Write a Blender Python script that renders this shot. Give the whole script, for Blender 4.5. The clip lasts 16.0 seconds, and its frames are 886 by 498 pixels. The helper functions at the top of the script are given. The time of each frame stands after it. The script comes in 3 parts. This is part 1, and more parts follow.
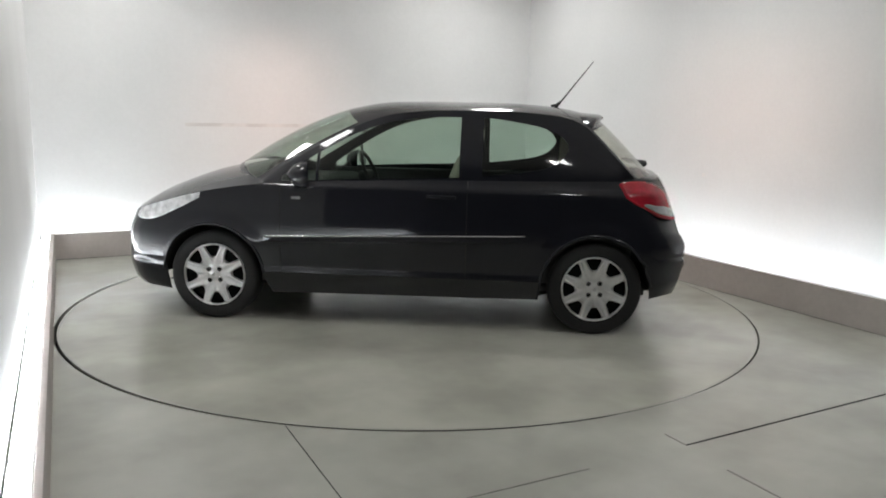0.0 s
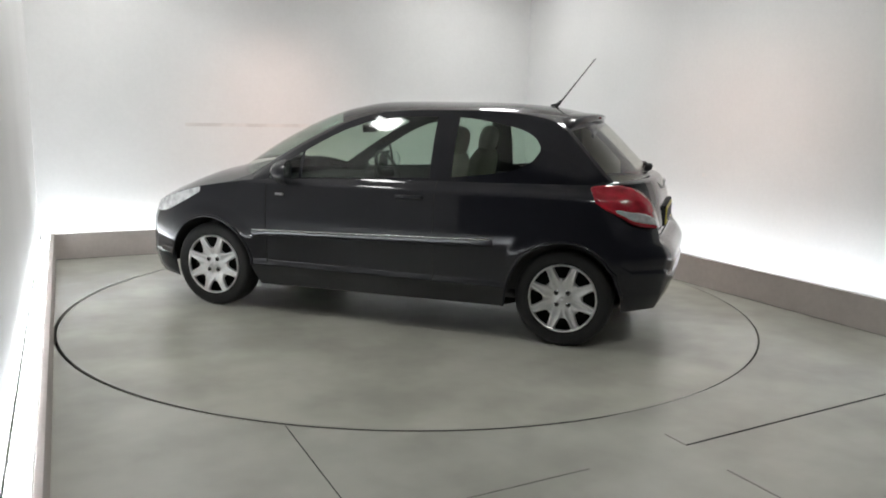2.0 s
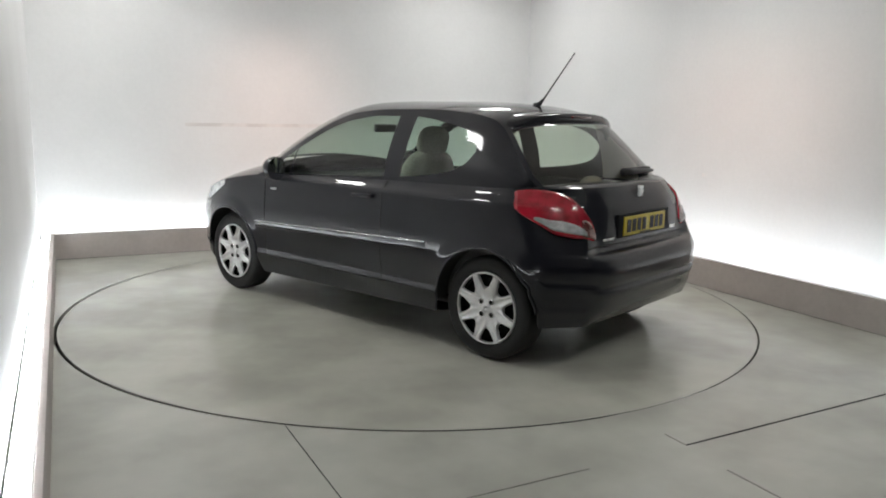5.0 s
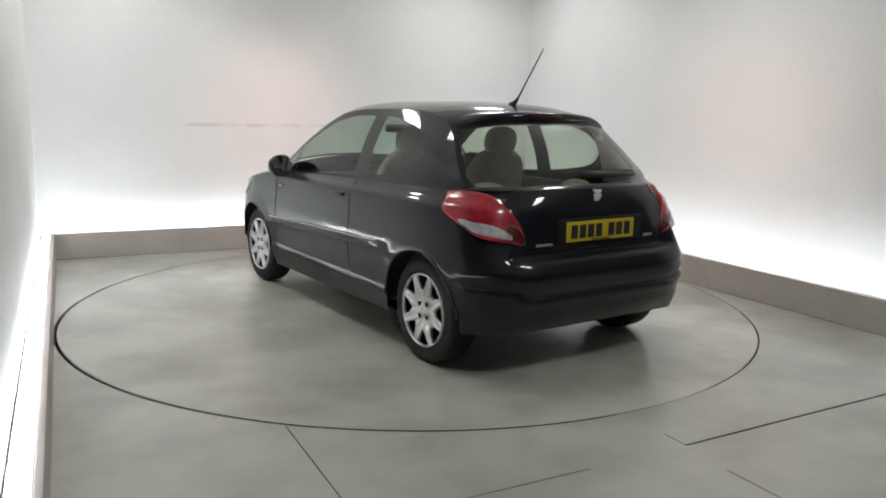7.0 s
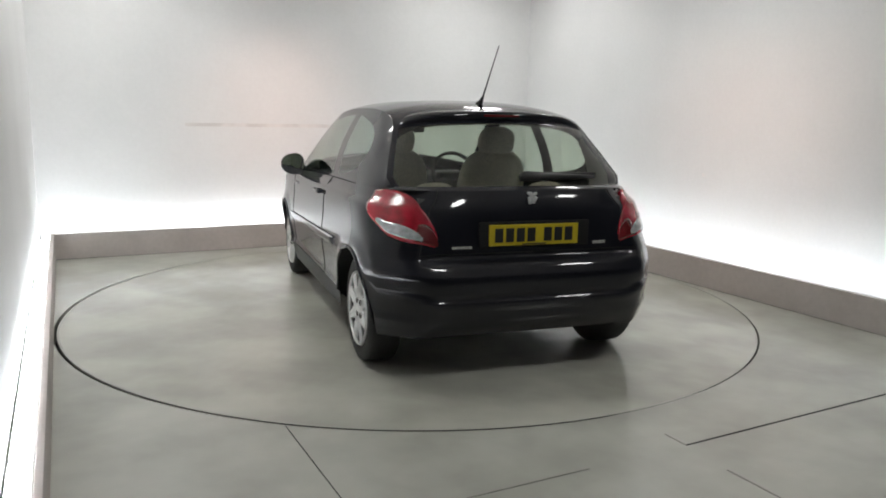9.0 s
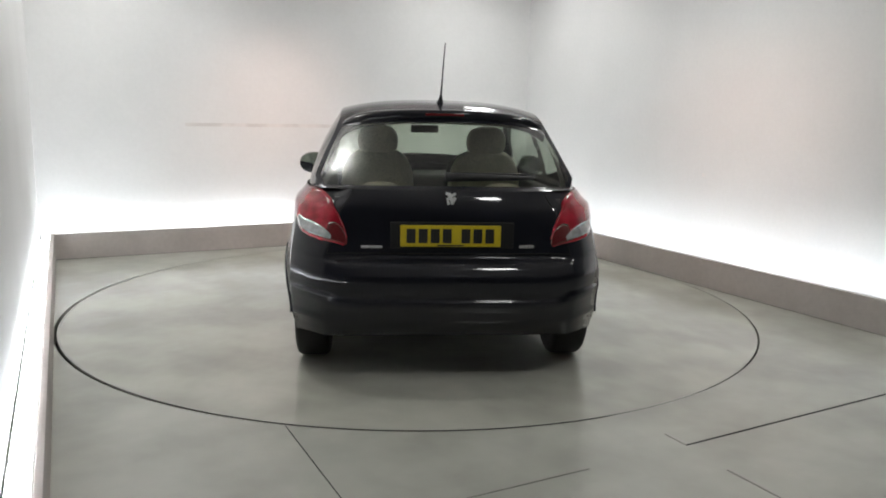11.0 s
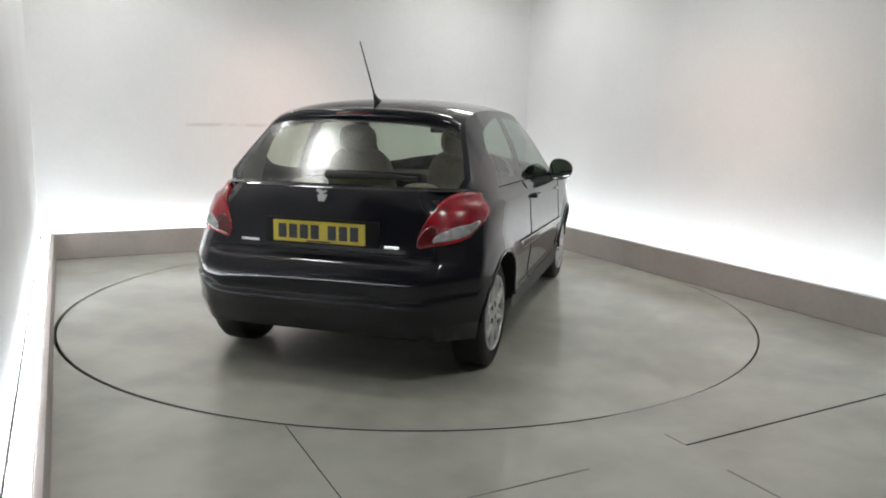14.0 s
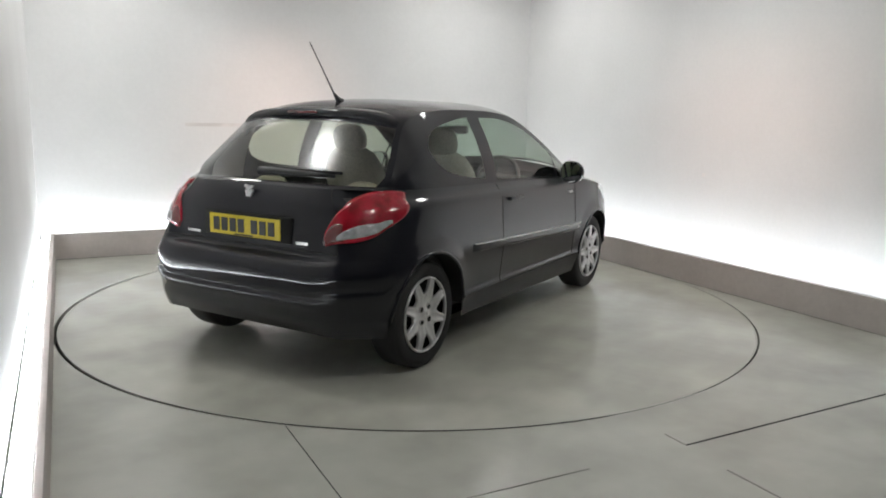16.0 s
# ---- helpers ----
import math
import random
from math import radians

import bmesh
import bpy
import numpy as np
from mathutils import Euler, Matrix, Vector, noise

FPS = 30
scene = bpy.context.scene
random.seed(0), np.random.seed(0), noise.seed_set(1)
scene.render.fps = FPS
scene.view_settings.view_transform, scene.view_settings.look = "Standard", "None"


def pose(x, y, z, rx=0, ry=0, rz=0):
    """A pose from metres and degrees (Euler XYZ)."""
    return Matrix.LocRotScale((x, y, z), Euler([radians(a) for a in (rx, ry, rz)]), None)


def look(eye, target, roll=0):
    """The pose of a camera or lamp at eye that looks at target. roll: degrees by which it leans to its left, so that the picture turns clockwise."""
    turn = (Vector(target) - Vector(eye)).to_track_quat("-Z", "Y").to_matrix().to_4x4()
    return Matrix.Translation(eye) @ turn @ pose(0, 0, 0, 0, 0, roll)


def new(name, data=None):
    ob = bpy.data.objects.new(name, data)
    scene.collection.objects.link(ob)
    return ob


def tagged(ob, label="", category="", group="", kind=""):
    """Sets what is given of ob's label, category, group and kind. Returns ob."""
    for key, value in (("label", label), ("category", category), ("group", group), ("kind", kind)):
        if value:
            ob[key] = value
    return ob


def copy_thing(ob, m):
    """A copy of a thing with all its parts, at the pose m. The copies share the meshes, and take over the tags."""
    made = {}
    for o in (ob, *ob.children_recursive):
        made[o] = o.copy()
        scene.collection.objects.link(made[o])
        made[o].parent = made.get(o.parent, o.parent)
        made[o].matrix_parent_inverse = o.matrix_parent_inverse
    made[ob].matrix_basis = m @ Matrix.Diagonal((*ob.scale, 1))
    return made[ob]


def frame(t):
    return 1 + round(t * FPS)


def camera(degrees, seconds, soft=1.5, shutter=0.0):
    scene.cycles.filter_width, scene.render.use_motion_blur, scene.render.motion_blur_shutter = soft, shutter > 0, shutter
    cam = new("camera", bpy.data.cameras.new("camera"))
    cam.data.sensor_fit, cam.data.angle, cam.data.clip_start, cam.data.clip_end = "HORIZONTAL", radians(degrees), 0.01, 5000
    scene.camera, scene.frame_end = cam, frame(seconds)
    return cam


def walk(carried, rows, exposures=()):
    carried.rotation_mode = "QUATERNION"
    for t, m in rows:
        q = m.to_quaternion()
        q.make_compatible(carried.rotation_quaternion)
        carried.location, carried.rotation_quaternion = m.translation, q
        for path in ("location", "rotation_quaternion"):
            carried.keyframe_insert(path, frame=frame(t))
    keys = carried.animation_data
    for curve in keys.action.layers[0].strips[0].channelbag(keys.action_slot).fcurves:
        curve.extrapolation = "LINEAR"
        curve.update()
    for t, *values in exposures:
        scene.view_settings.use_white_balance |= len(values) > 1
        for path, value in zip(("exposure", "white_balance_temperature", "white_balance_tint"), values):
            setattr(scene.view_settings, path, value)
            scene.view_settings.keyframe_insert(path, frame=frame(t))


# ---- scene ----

# ---- camera: fixed to the side wall of the photo booth ----
EYE = (0.0, -5.6925, 1.4052)
YAW, PITCH, ROLL = 0.0379, 0.1744, 1.19
cam = camera(60.2, 16.0, 1.85)
AIM = (EYE[0] + math.sin(YAW) * math.cos(PITCH), EYE[1] + math.cos(YAW) * math.cos(PITCH), EYE[2] - math.sin(PITCH))
walk(cam, [(0.0, look(EYE, AIM, ROLL)), (16.0, look(EYE, AIM, ROLL))], exposures=[(0.0, 0.0), (16.0, 0.0)])

# ---- world: a closed room, only a trace of ambient light ----
world = bpy.data.worlds.new("world")
scene.world = world
world.use_nodes = True
world.node_tree.nodes["Background"].inputs[0].default_value = (0.9, 0.95, 1.0, 1)
world.node_tree.nodes["Background"].inputs[1].default_value = 0.02

# room frame: u across, v along, turned against the camera
TURN = 25.5
ROOM = pose(0, 0, 0, 0, 0, TURN)
# the side beside the camera runs slightly inwards
WEST = ROOM @ pose(-2.47, -0.6, 0, 0, 0, -1.2) @ pose(2.47, 0.6, 0)
U0, U1, V0, V1, TOP = -2.60, 2.93, -7.2, 2.95, 3.1
LEDGE_L, LEDGE_R, LEDGE_B, LEDGE_H = -2.47, 2.49, 2.70, 0.24
DISC = 2.459
TUBE_POWER = 27.0
CEILING_POWER = 34.0
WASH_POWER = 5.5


# ---- materials ----
def material(name, base, rough=0.5, metal=0.0, grain=0.0, scale=20.0, stain=0.0, stain_scale=1.5, bump=0.0, coat=0.0, coat_rough=0.03, coat_ior=1.5, rough_var=0.0, spec=0.5):
    m = bpy.data.materials.new(name)
    m.use_nodes = True
    nt = m.node_tree
    b = nt.nodes["Principled BSDF"]
    b.inputs["Base Color"].default_value = (*base, 1)
    b.inputs["Roughness"].default_value = rough
    b.inputs["Metallic"].default_value = metal
    b.inputs["Specular IOR Level"].default_value = spec
    b.inputs["Coat Weight"].default_value = coat
    b.inputs["Coat Roughness"].default_value = coat_rough
    b.inputs["Coat IOR"].default_value = coat_ior
    if grain or stain or bump or rough_var:
        tc = nt.nodes.new("ShaderNodeTexCoord")
        fine = nt.nodes.new("ShaderNodeTexNoise")
        fine.inputs["Scale"].default_value = scale
        fine.inputs["Detail"].default_value = 6
        wide = nt.nodes.new("ShaderNodeTexNoise")
        wide.inputs["Scale"].default_value = stain_scale
        wide.inputs["Detail"].default_value = 3
        wide.inputs["Roughness"].default_value = 0.5
        shift = nt.nodes.new("ShaderNodeVectorMath")
        shift.inputs[1].default_value = (3.17, 1.73, 0.37)
        nt.links.new(tc.outputs["Object"], shift.inputs[0])
        for n in (fine, wide):
            nt.links.new(shift.outputs[0], n.inputs["Vector"])
        last = None
        for n, amount in ((fine, grain), (wide, stain)):
            if not amount:
                continue
            r = nt.nodes.new("ShaderNodeMapRange")
            r.interpolation_type = "SMOOTHSTEP"
            r.inputs["From Min"].default_value, r.inputs["From Max"].default_value = 0.22, 0.78
            r.inputs["To Min"].default_value, r.inputs["To Max"].default_value = 1 - amount, 1 + amount
            nt.links.new(n.outputs[0], r.inputs["Value"])
            mix = nt.nodes.new("ShaderNodeMix")
            mix.data_type, mix.blend_type = "RGBA", "MULTIPLY"
            mix.inputs["Factor"].default_value = 1
            if last is None:
                mix.inputs["A"].default_value = (*base, 1)
            else:
                nt.links.new(last, mix.inputs["A"])
            nt.links.new(r.outputs[0], mix.inputs["B"])
            last = mix.outputs["Result"]
        if last is not None:
            nt.links.new(last, b.inputs["Base Color"])
        if rough_var:
            r = nt.nodes.new("ShaderNodeMapRange")
            r.interpolation_type = "SMOOTHSTEP"
            r.inputs["From Min"].default_value, r.inputs["From Max"].default_value = 0.22, 0.78
            r.inputs["To Min"].default_value, r.inputs["To Max"].default_value = max(0.02, rough - rough_var), rough + rough_var
            nt.links.new(wide.outputs[0], r.inputs["Value"])
            nt.links.new(r.outputs[0], b.inputs["Roughness"])
        if bump:
            bp = nt.nodes.new("ShaderNodeBump")
            bp.inputs["Strength"].default_value = bump
            bp.inputs["Distance"].default_value = 0.004
            nt.links.new(fine.outputs[0], bp.inputs["Height"])
            nt.links.new(bp.outputs[0], b.inputs["Normal"])
    return m


def glowing(name, colour, strength):
    m = bpy.data.materials.new(name)
    m.use_nodes = True
    nt = m.node_tree
    b = nt.nodes["Principled BSDF"]
    b.inputs["Base Color"].default_value = (0.9, 0.9, 0.9, 1)
    b.inputs["Emission Color"].default_value = (*colour, 1)
    b.inputs["Emission Strength"].default_value = strength
    return m


def pane(name, tint, gloss=0.02, ior=1.5):
    m = bpy.data.materials.new(name)
    m.use_nodes = True
    nt = m.node_tree
    nt.nodes.clear()
    out = nt.nodes.new("ShaderNodeOutputMaterial")
    clear = nt.nodes.new("ShaderNodeBsdfTransparent")
    clear.inputs[0].default_value = (*tint, 1)
    shine = nt.nodes.new("ShaderNodeBsdfGlossy")
    shine.inputs["Roughness"].default_value = gloss
    lw = nt.nodes.new("ShaderNodeLayerWeight")
    lw.inputs[0].default_value = 0.5
    steep = nt.nodes.new("ShaderNodeMath")
    steep.operation = "POWER"
    steep.inputs[1].default_value = 4.0
    nt.links.new(lw.outputs["Facing"], steep.inputs[0])
    fr = nt.nodes.new("ShaderNodeMath")
    fr.operation = "MULTIPLY_ADD"
    fr.inputs[1].default_value, fr.inputs[2].default_value = 0.85, ((ior - 1) / (ior + 1)) ** 2 * 1.6
    nt.links.new(steep.outputs[0], fr.inputs[0])
    mix = nt.nodes.new("ShaderNodeMixShader")
    nt.links.new(fr.outputs[0], mix.inputs[0])
    nt.links.new(clear.outputs[0], mix.inputs[1])
    nt.links.new(shine.outputs[0], mix.inputs[2])
    nt.links.new(mix.outputs[0], out.inputs[0])
    return m


PAINT = material("black_paint", (0.0070, 0.0075, 0.0115), 0.42, 0.0, coat=0.82, coat_rough=0.055, coat_ior=1.52, spec=0.08, bump=0.012, scale=2.5)
TRIM = material("black_plastic", (0.014, 0.014, 0.015), 0.5, grain=0.15, scale=300, bump=0.05)
RUBBER = material("rubber", (0.007, 0.007, 0.0075), 0.7, grain=0.25, scale=120, bump=0.2)
DARK = material("dark_void", (0.004, 0.004, 0.004), 0.9)
SILVER = material("silver_paint", (0.66, 0.662, 0.665), 0.30, 0.75, grain=0.05, scale=80, stain=0.10, stain_scale=9)
CHROME = material("chrome", (0.8, 0.8, 0.8), 0.12, 1.0)
ALLOY = material("bright_trim", (0.75, 0.75, 0.76), 0.25, 0.8)
BADGE = material("badge_silver", (0.78, 0.78, 0.79), 0.35, 0.35)
RED = material("red_lens", (0.34, 0.005, 0.018), 0.22, coat=0.5, coat_rough=0.10, stain=0.4, stain_scale=11)
RED_DEEP = material("red_lens_dark", (0.10, 0.004, 0.006), 0.25, coat=1.0)
HEADLENS = material("headlamp_lens", (0.68, 0.69, 0.70), 0.16, 0.2, coat=1.0, stain=0.3, stain_scale=22)
CLEAR = material("clear_lens", (0.42, 0.42, 0.43), 0.15, 0.3, coat=1.0, stain=0.25, stain_scale=30)
YELLOW = material("plate_yellow", (0.53, 0.41, 0.016), 0.35, grain=0.05, scale=60)
INK = material("plate_black", (0.01, 0.01, 0.01), 0.5)
GLASS = pane("tinted_glass", (0.60, 0.69, 0.625), 0.06)
REAR_GLASS = pane("rear_glass", (0.82, 0.83, 0.75), 0.24, 1.6)
CABIN = material("cabin_plastic", (0.02, 0.02, 0.021), 0.6, grain=0.2, scale=90, bump=0.1)
FABRIC = material("seat_fabric", (0.58, 0.55, 0.47), 0.9, grain=0.3, scale=140, stain=0.12, stain_scale=6, bump=0.3)
LINING = material("pillar_lining", (0.42, 0.40, 0.35), 0.8, grain=0.1, scale=80, stain=0.06, stain_scale=5)
MIRROR = material("mirror", (0.8, 0.82, 0.82), 0.02, 1.0)
WALL = material("white_wall", (0.75, 0.745, 0.74), 0.75, grain=0.015, scale=30, stain=0.035, stain_scale=0.9, bump=0.06)
LEDGE = material("ledge_board", (0.50, 0.455, 0.43), 0.6, grain=0.04, scale=25, stain=0.10, stain_scale=1.6, bump=0.05)
FLOOR = material("painted_concrete", (0.43, 0.432, 0.385), 0.24, grain=0.025, scale=9, stain=0.17, stain_scale=1.7)
PLATFORM = material("platform_concrete", (0.452, 0.450, 0.394), 0.22, grain=0.03, scale=7, stain=0.18, stain_scale=1.8)
JOINT = material("filler_and_gap_shade", (0.03, 0.03, 0.028), 0.9)
FAINT = material("joint_worn", (0.20, 0.195, 0.175), 0.8, stain=0.3, stain_scale=8)
MARK_PALE = material("pale_mark", (0.71, 0.685, 0.67), 0.8, stain=0.15, stain_scale=4)
# dark grey of unseen walls, standing in for unlit space in reflections
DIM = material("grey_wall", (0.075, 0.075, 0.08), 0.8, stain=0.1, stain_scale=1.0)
CEILING = material("ceiling_paint", (0.72, 0.67, 0.645), 0.8, stain=0.05, stain_scale=1.0)
TUBE = glowing("tube_light", (0.88, 0.95, 1.0), TUBE_POWER)
PANEL = glowing("panel_light", (0.955, 0.968, 0.952), CEILING_POWER)


# ---- mesh helpers ----
def mesh_of(name, verts, faces, mat, smooth=True):
    me = bpy.data.meshes.new(name)
    me.from_pydata([tuple(v) for v in verts], [], faces)
    me.materials.append(mat)
    if smooth:
        me.shade_smooth()
    me.update()
    return me


def thing(name, verts, faces, mat, label="", category="", group="", kind="", parent=None, smooth=True):
    ob = new(name, mesh_of(name, verts, faces, mat, smooth))
    if parent is not None:
        ob.parent = parent
    return tagged(ob, label, category, group, kind)


def part(name, bm, mat, parent, label="", smooth=True):
    """Links a bmesh as one mesh under a thing or a part."""
    me = bpy.data.meshes.new(name)
    bm.to_mesh(me)
    bm.free()
    me.materials.append(mat)
    if smooth:
        me.shade_smooth()
    ob = new(name, me)
    ob.parent = parent
    return tagged(ob, label)


def piece(name, verts, faces, mat, parent, label="", smooth=True):
    return thing(name, verts, faces, mat, label, parent=parent, smooth=smooth)


def box_bm(x0, x1, y0, y1, z0, z1, bevel=0.0, segments=2):
    bm = bmesh.new()
    bmesh.ops.create_cube(bm, size=1, matrix=Matrix.LocRotScale(((x0 + x1) / 2, (y0 + y1) / 2, (z0 + z1) / 2), None, (x1 - x0, y1 - y0, z1 - z0)))
    if bevel:
        bmesh.ops.bevel(bm, geom=bm.edges[:], offset=bevel, segments=segments, affect="EDGES", profile=0.5)
    return bm


def pad_bm(hx, hy, hz, zc, power=2.6):
    """A stuffed pad: a rounded block with half sizes hx, hy, hz, its middle at height zc."""
    bm = bmesh.new()
    bmesh.ops.create_uvsphere(bm, u_segments=28, v_segments=16, radius=1)
    for v in bm.verts:
        x, y, z = v.co
        d = (abs(x) ** power + abs(y) ** power + abs(z) ** power) ** (1 / power)
        v.co = (x / d * hx, y / d * hy, z / d * hz + zc)
    return bm


def pchip(*pts):
    """A smooth monotone curve through a few control points (a, b)."""
    xs = [p[0] for p in pts]
    ys = [p[1] for p in pts]
    n = len(xs)
    d = [(ys[i + 1] - ys[i]) / (xs[i + 1] - xs[i]) for i in range(n - 1)]
    m = [d[0]] + [0 if d[i - 1] * d[i] <= 0 else 2 * d[i - 1] * d[i] / (d[i - 1] + d[i]) for i in range(1, n - 1)] + [d[-1]]

    def f(x):
        if x <= xs[0]:
            return ys[0]
        if x >= xs[-1]:
            return ys[-1]
        i = max(k for k in range(n - 1) if xs[k] <= x)
        h = xs[i + 1] - xs[i]
        t = (x - xs[i]) / h
        return (ys[i] * (1 + 2 * t) * (1 - t) ** 2 + m[i] * h * t * (1 - t) ** 2 + ys[i + 1] * t * t * (3 - 2 * t) + m[i + 1] * h * t * t * (t - 1))
    return f


def sheet(rows, skip=None, flip=False):
    """Vertices and quads of a grid of points; flat faces and those that skip(i, j) names are left out."""
    n = len(rows[0])
    verts = [Vector(p) for r in rows for p in r]
    loop = n > 3 and all((verts[i * n] - verts[i * n + n - 1]).length < 1e-6 for i in range(len(rows)))
    faces = []
    for i in range(len(rows) - 1):
        for j in range(n - 1):
            if skip and skip(i, j):
                continue
            k = 0 if loop and j == n - 2 else j + 1
            q = [i * n + j, i * n + k, (i + 1) * n + k, (i + 1) * n + j]
            k = []
            for a in q:
                if all((verts[a] - verts[b]).length > 1e-5 for b in k):
                    k.append(a)
            if len(k) > 2:
                faces.append(k[::-1] if flip else k)
    used = sorted({a for f in faces for a in f})
    back = {a: b for b, a in enumerate(used)}
    return [verts[a] for a in used], [[back[a] for a in f] for f in faces]


def tube_along(points, radius, sides=8, taper=None):
    """A round bar along a few points."""
    verts, faces = [], []
    pts = [Vector(p) for p in points]
    for i, p in enumerate(pts):
        way = (pts[min(i + 1, len(pts) - 1)] - pts[max(i - 1, 0)]).normalized()
        a = way.orthogonal().normalized() if i == 0 else (a - way * a.dot(way)).normalized()
        b = way.cross(a)
        r = radius if taper is None else radius + (taper - radius) * i / (len(pts) - 1)
        for k in range(sides):
            t = 2 * math.pi * k / sides
            verts.append(p + (a * math.cos(t) + b * math.sin(t)) * r)
    for i in range(len(pts) - 1):
        for k in range(sides):
            k2 = (k + 1) % sides
            faces.append([i * sides + k, i * sides + k2, (i + 1) * sides + k2, (i + 1) * sides + k])
    faces.append(list(range(sides))[::-1])
    faces.append([(len(pts) - 1) * sides + k for k in range(sides)])
    return verts, faces


# ---- the room ----
def room_box(name, u0, u1, v0, v1, z0, z1, mat, label, category="", kind="structure", bevel=0.0, parent=None):
    ob = part(name, box_bm(u0, u1, v0, v1, z0, z1, bevel), mat, parent, label, smooth=False)
    ob.matrix_basis = ROOM
    return tagged(ob, "", category, "", kind)


def build_room():
    w = 0.12
    room_box("wall_north", U0 - w, U1 + w, V1, V1 + w, -0.1, TOP, WALL, "white painted back wall of the photo booth", "wall")
    room_box("wall_east", U1, U1 + w, -2.6, V1, -0.1, TOP, WALL, "white painted side wall of the photo booth", "wall")
    room_box("wall_west_low", U0 - w, U0, -3.4, -2.102, -0.1, 0.55, WALL, "white painted foot of the side wall", "wall").matrix_basis = WEST
    # unseen upper wall, darkened only so the car's flank reflects less light
    room_box("wall_west_unseen", U0 - w, U0, -3.4, -2.102, 0.552, TOP, DIM, "unseen upper wall beside the camera, dark grey for the car's reflections", "wall").matrix_basis = WEST
    room_box("wall_west", U0 - w, U0, -2.1, V1 + 0.05, -0.1, TOP, WALL, "white painted side wall beside the camera", "wall").matrix_basis = WEST
    # unseen booth end: one wall with rounded corners, dark grey to darken car reflections
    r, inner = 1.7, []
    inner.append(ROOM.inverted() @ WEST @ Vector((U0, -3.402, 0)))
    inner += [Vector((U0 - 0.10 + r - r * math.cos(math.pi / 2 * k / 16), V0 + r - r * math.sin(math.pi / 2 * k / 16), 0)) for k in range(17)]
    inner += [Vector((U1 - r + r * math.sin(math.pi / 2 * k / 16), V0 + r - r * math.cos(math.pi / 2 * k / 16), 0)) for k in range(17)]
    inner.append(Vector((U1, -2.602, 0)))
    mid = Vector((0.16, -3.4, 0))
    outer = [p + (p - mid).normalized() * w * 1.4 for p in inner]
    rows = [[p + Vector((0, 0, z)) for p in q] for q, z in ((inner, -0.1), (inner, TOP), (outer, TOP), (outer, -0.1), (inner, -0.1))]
    thing("wall_south_unseen", *sheet(rows), DIM, "plain grey wall closing the unlit end", "wall", kind="structure", smooth=False).matrix_basis = ROOM
    room_box("ceiling", U0 - w, U1 + w, V0 - w, V1 + w, TOP, TOP + w, CEILING, "plain pale grey ceiling of the booth", "ceiling")
    # upstands that hide the strip lights
    t = 0.028
    room_box("ledge_north", LEDGE_L - t, LEDGE_R + t, LEDGE_B, LEDGE_B + t, 0, LEDGE_H, LEDGE, "low beige upstand board along the back wall", "upstand", bevel=0.003)
    room_box("ledge_east", LEDGE_R, LEDGE_R + t, -6.2, LEDGE_B - 0.002, 0, LEDGE_H, LEDGE, "low beige upstand board along the side wall", "upstand", bevel=0.003)
    room_box("ledge_west", LEDGE_L - t, LEDGE_L, -6.6, LEDGE_B - 0.002, 0, LEDGE_H, LEDGE, "low pale upstand board beside the camera", "upstand", bevel=0.003).matrix_basis = WEST
    room_box("wall_stripe", -1.16, 0.5, V1 - 0.004, V1 - 0.001, 1.235, 1.27, MARK_PALE, "faint horizontal stripe on the back wall, slightly darker and pinker", "joint strip")
    room_box("wall_mark", U1 - 0.006, U1 - 0.001, -0.02, 0.01, 0.89, 0.92, MARK_PALE, "small pale filled mark on the side wall", "mark")
    # floor with a round opening for the turntable
    n = 180
    hole, rim, deep = [], [], []
    # the gap is open beside the camera, nearly closed along one stretch
    rim_gap = pchip((0, 0.006), (60, 0.007), (100, 0.004), (130, 0.010), (170, 0.020), (195, 0.018), (225, 0.015), (234, 0.014), (265, 0.012), (269, 0.0012), (281, 0.0012), (284, 0.004), (312, 0.009), (325, 0.008), (360, 0.006))
    angles = sorted([2 * math.pi * k / n for k in range(n)] + [math.atan2(v, u) % (2 * math.pi) for u in (U0, U1) for v in (V0, V1)])
    for a in angles:
        c, s = math.cos(a), math.sin(a)
        k = min(x for x in ((U1 if c > 0 else U0) / c if abs(c) > 1e-9 else 99, (V1 if s > 0 else V0) / s if abs(s) > 1e-9 else 99))
        rim.append(Vector((c * k, s * k, 0)))
        h = Vector((c, s, 0)) * (DISC - 0.0145 + rim_gap(math.degrees(a)))
        hole.append(h)
        deep.append(h + Vector((0, 0, -0.12)))
    rows = [r + [r[0]] for r in (rim, hole, deep)]
    ob = thing("floor", *sheet(rows), FLOOR, "grey painted concrete floor, slightly shiny", "floor", kind="structure", smooth=False)
    ob.matrix_basis = ROOM
    pit = thing("turntable_pit", *sheet([[p * 1.01 + Vector((0, 0, -0.02)) for p in rows[2]], [Vector((0, 0, -0.14))] * len(rows[2])]), DARK, "dark pit under the turntable", "pit", kind="structure", smooth=False)
    pit.matrix_basis = ROOM
    # filled joints between the floor slabs
    for u0, u1, v0, v1, m in ((-1.5522, -1.5478, -3.6, -1.925, JOINT), (-1.553, -1.547, -6.5, -3.602, FAINT), (-1.13, -0.56, -2.8535, -2.8475, FAINT),
                              (-0.033, -0.027, -2.846, -2.72, FAINT), (-0.055, -0.047, -6.5, -3.1, FAINT)):
        room_box("floor_joint", u0, u1, v0, v1, 0.0002, 0.0016, m, "thin dark joint between floor slabs", "floor joint")
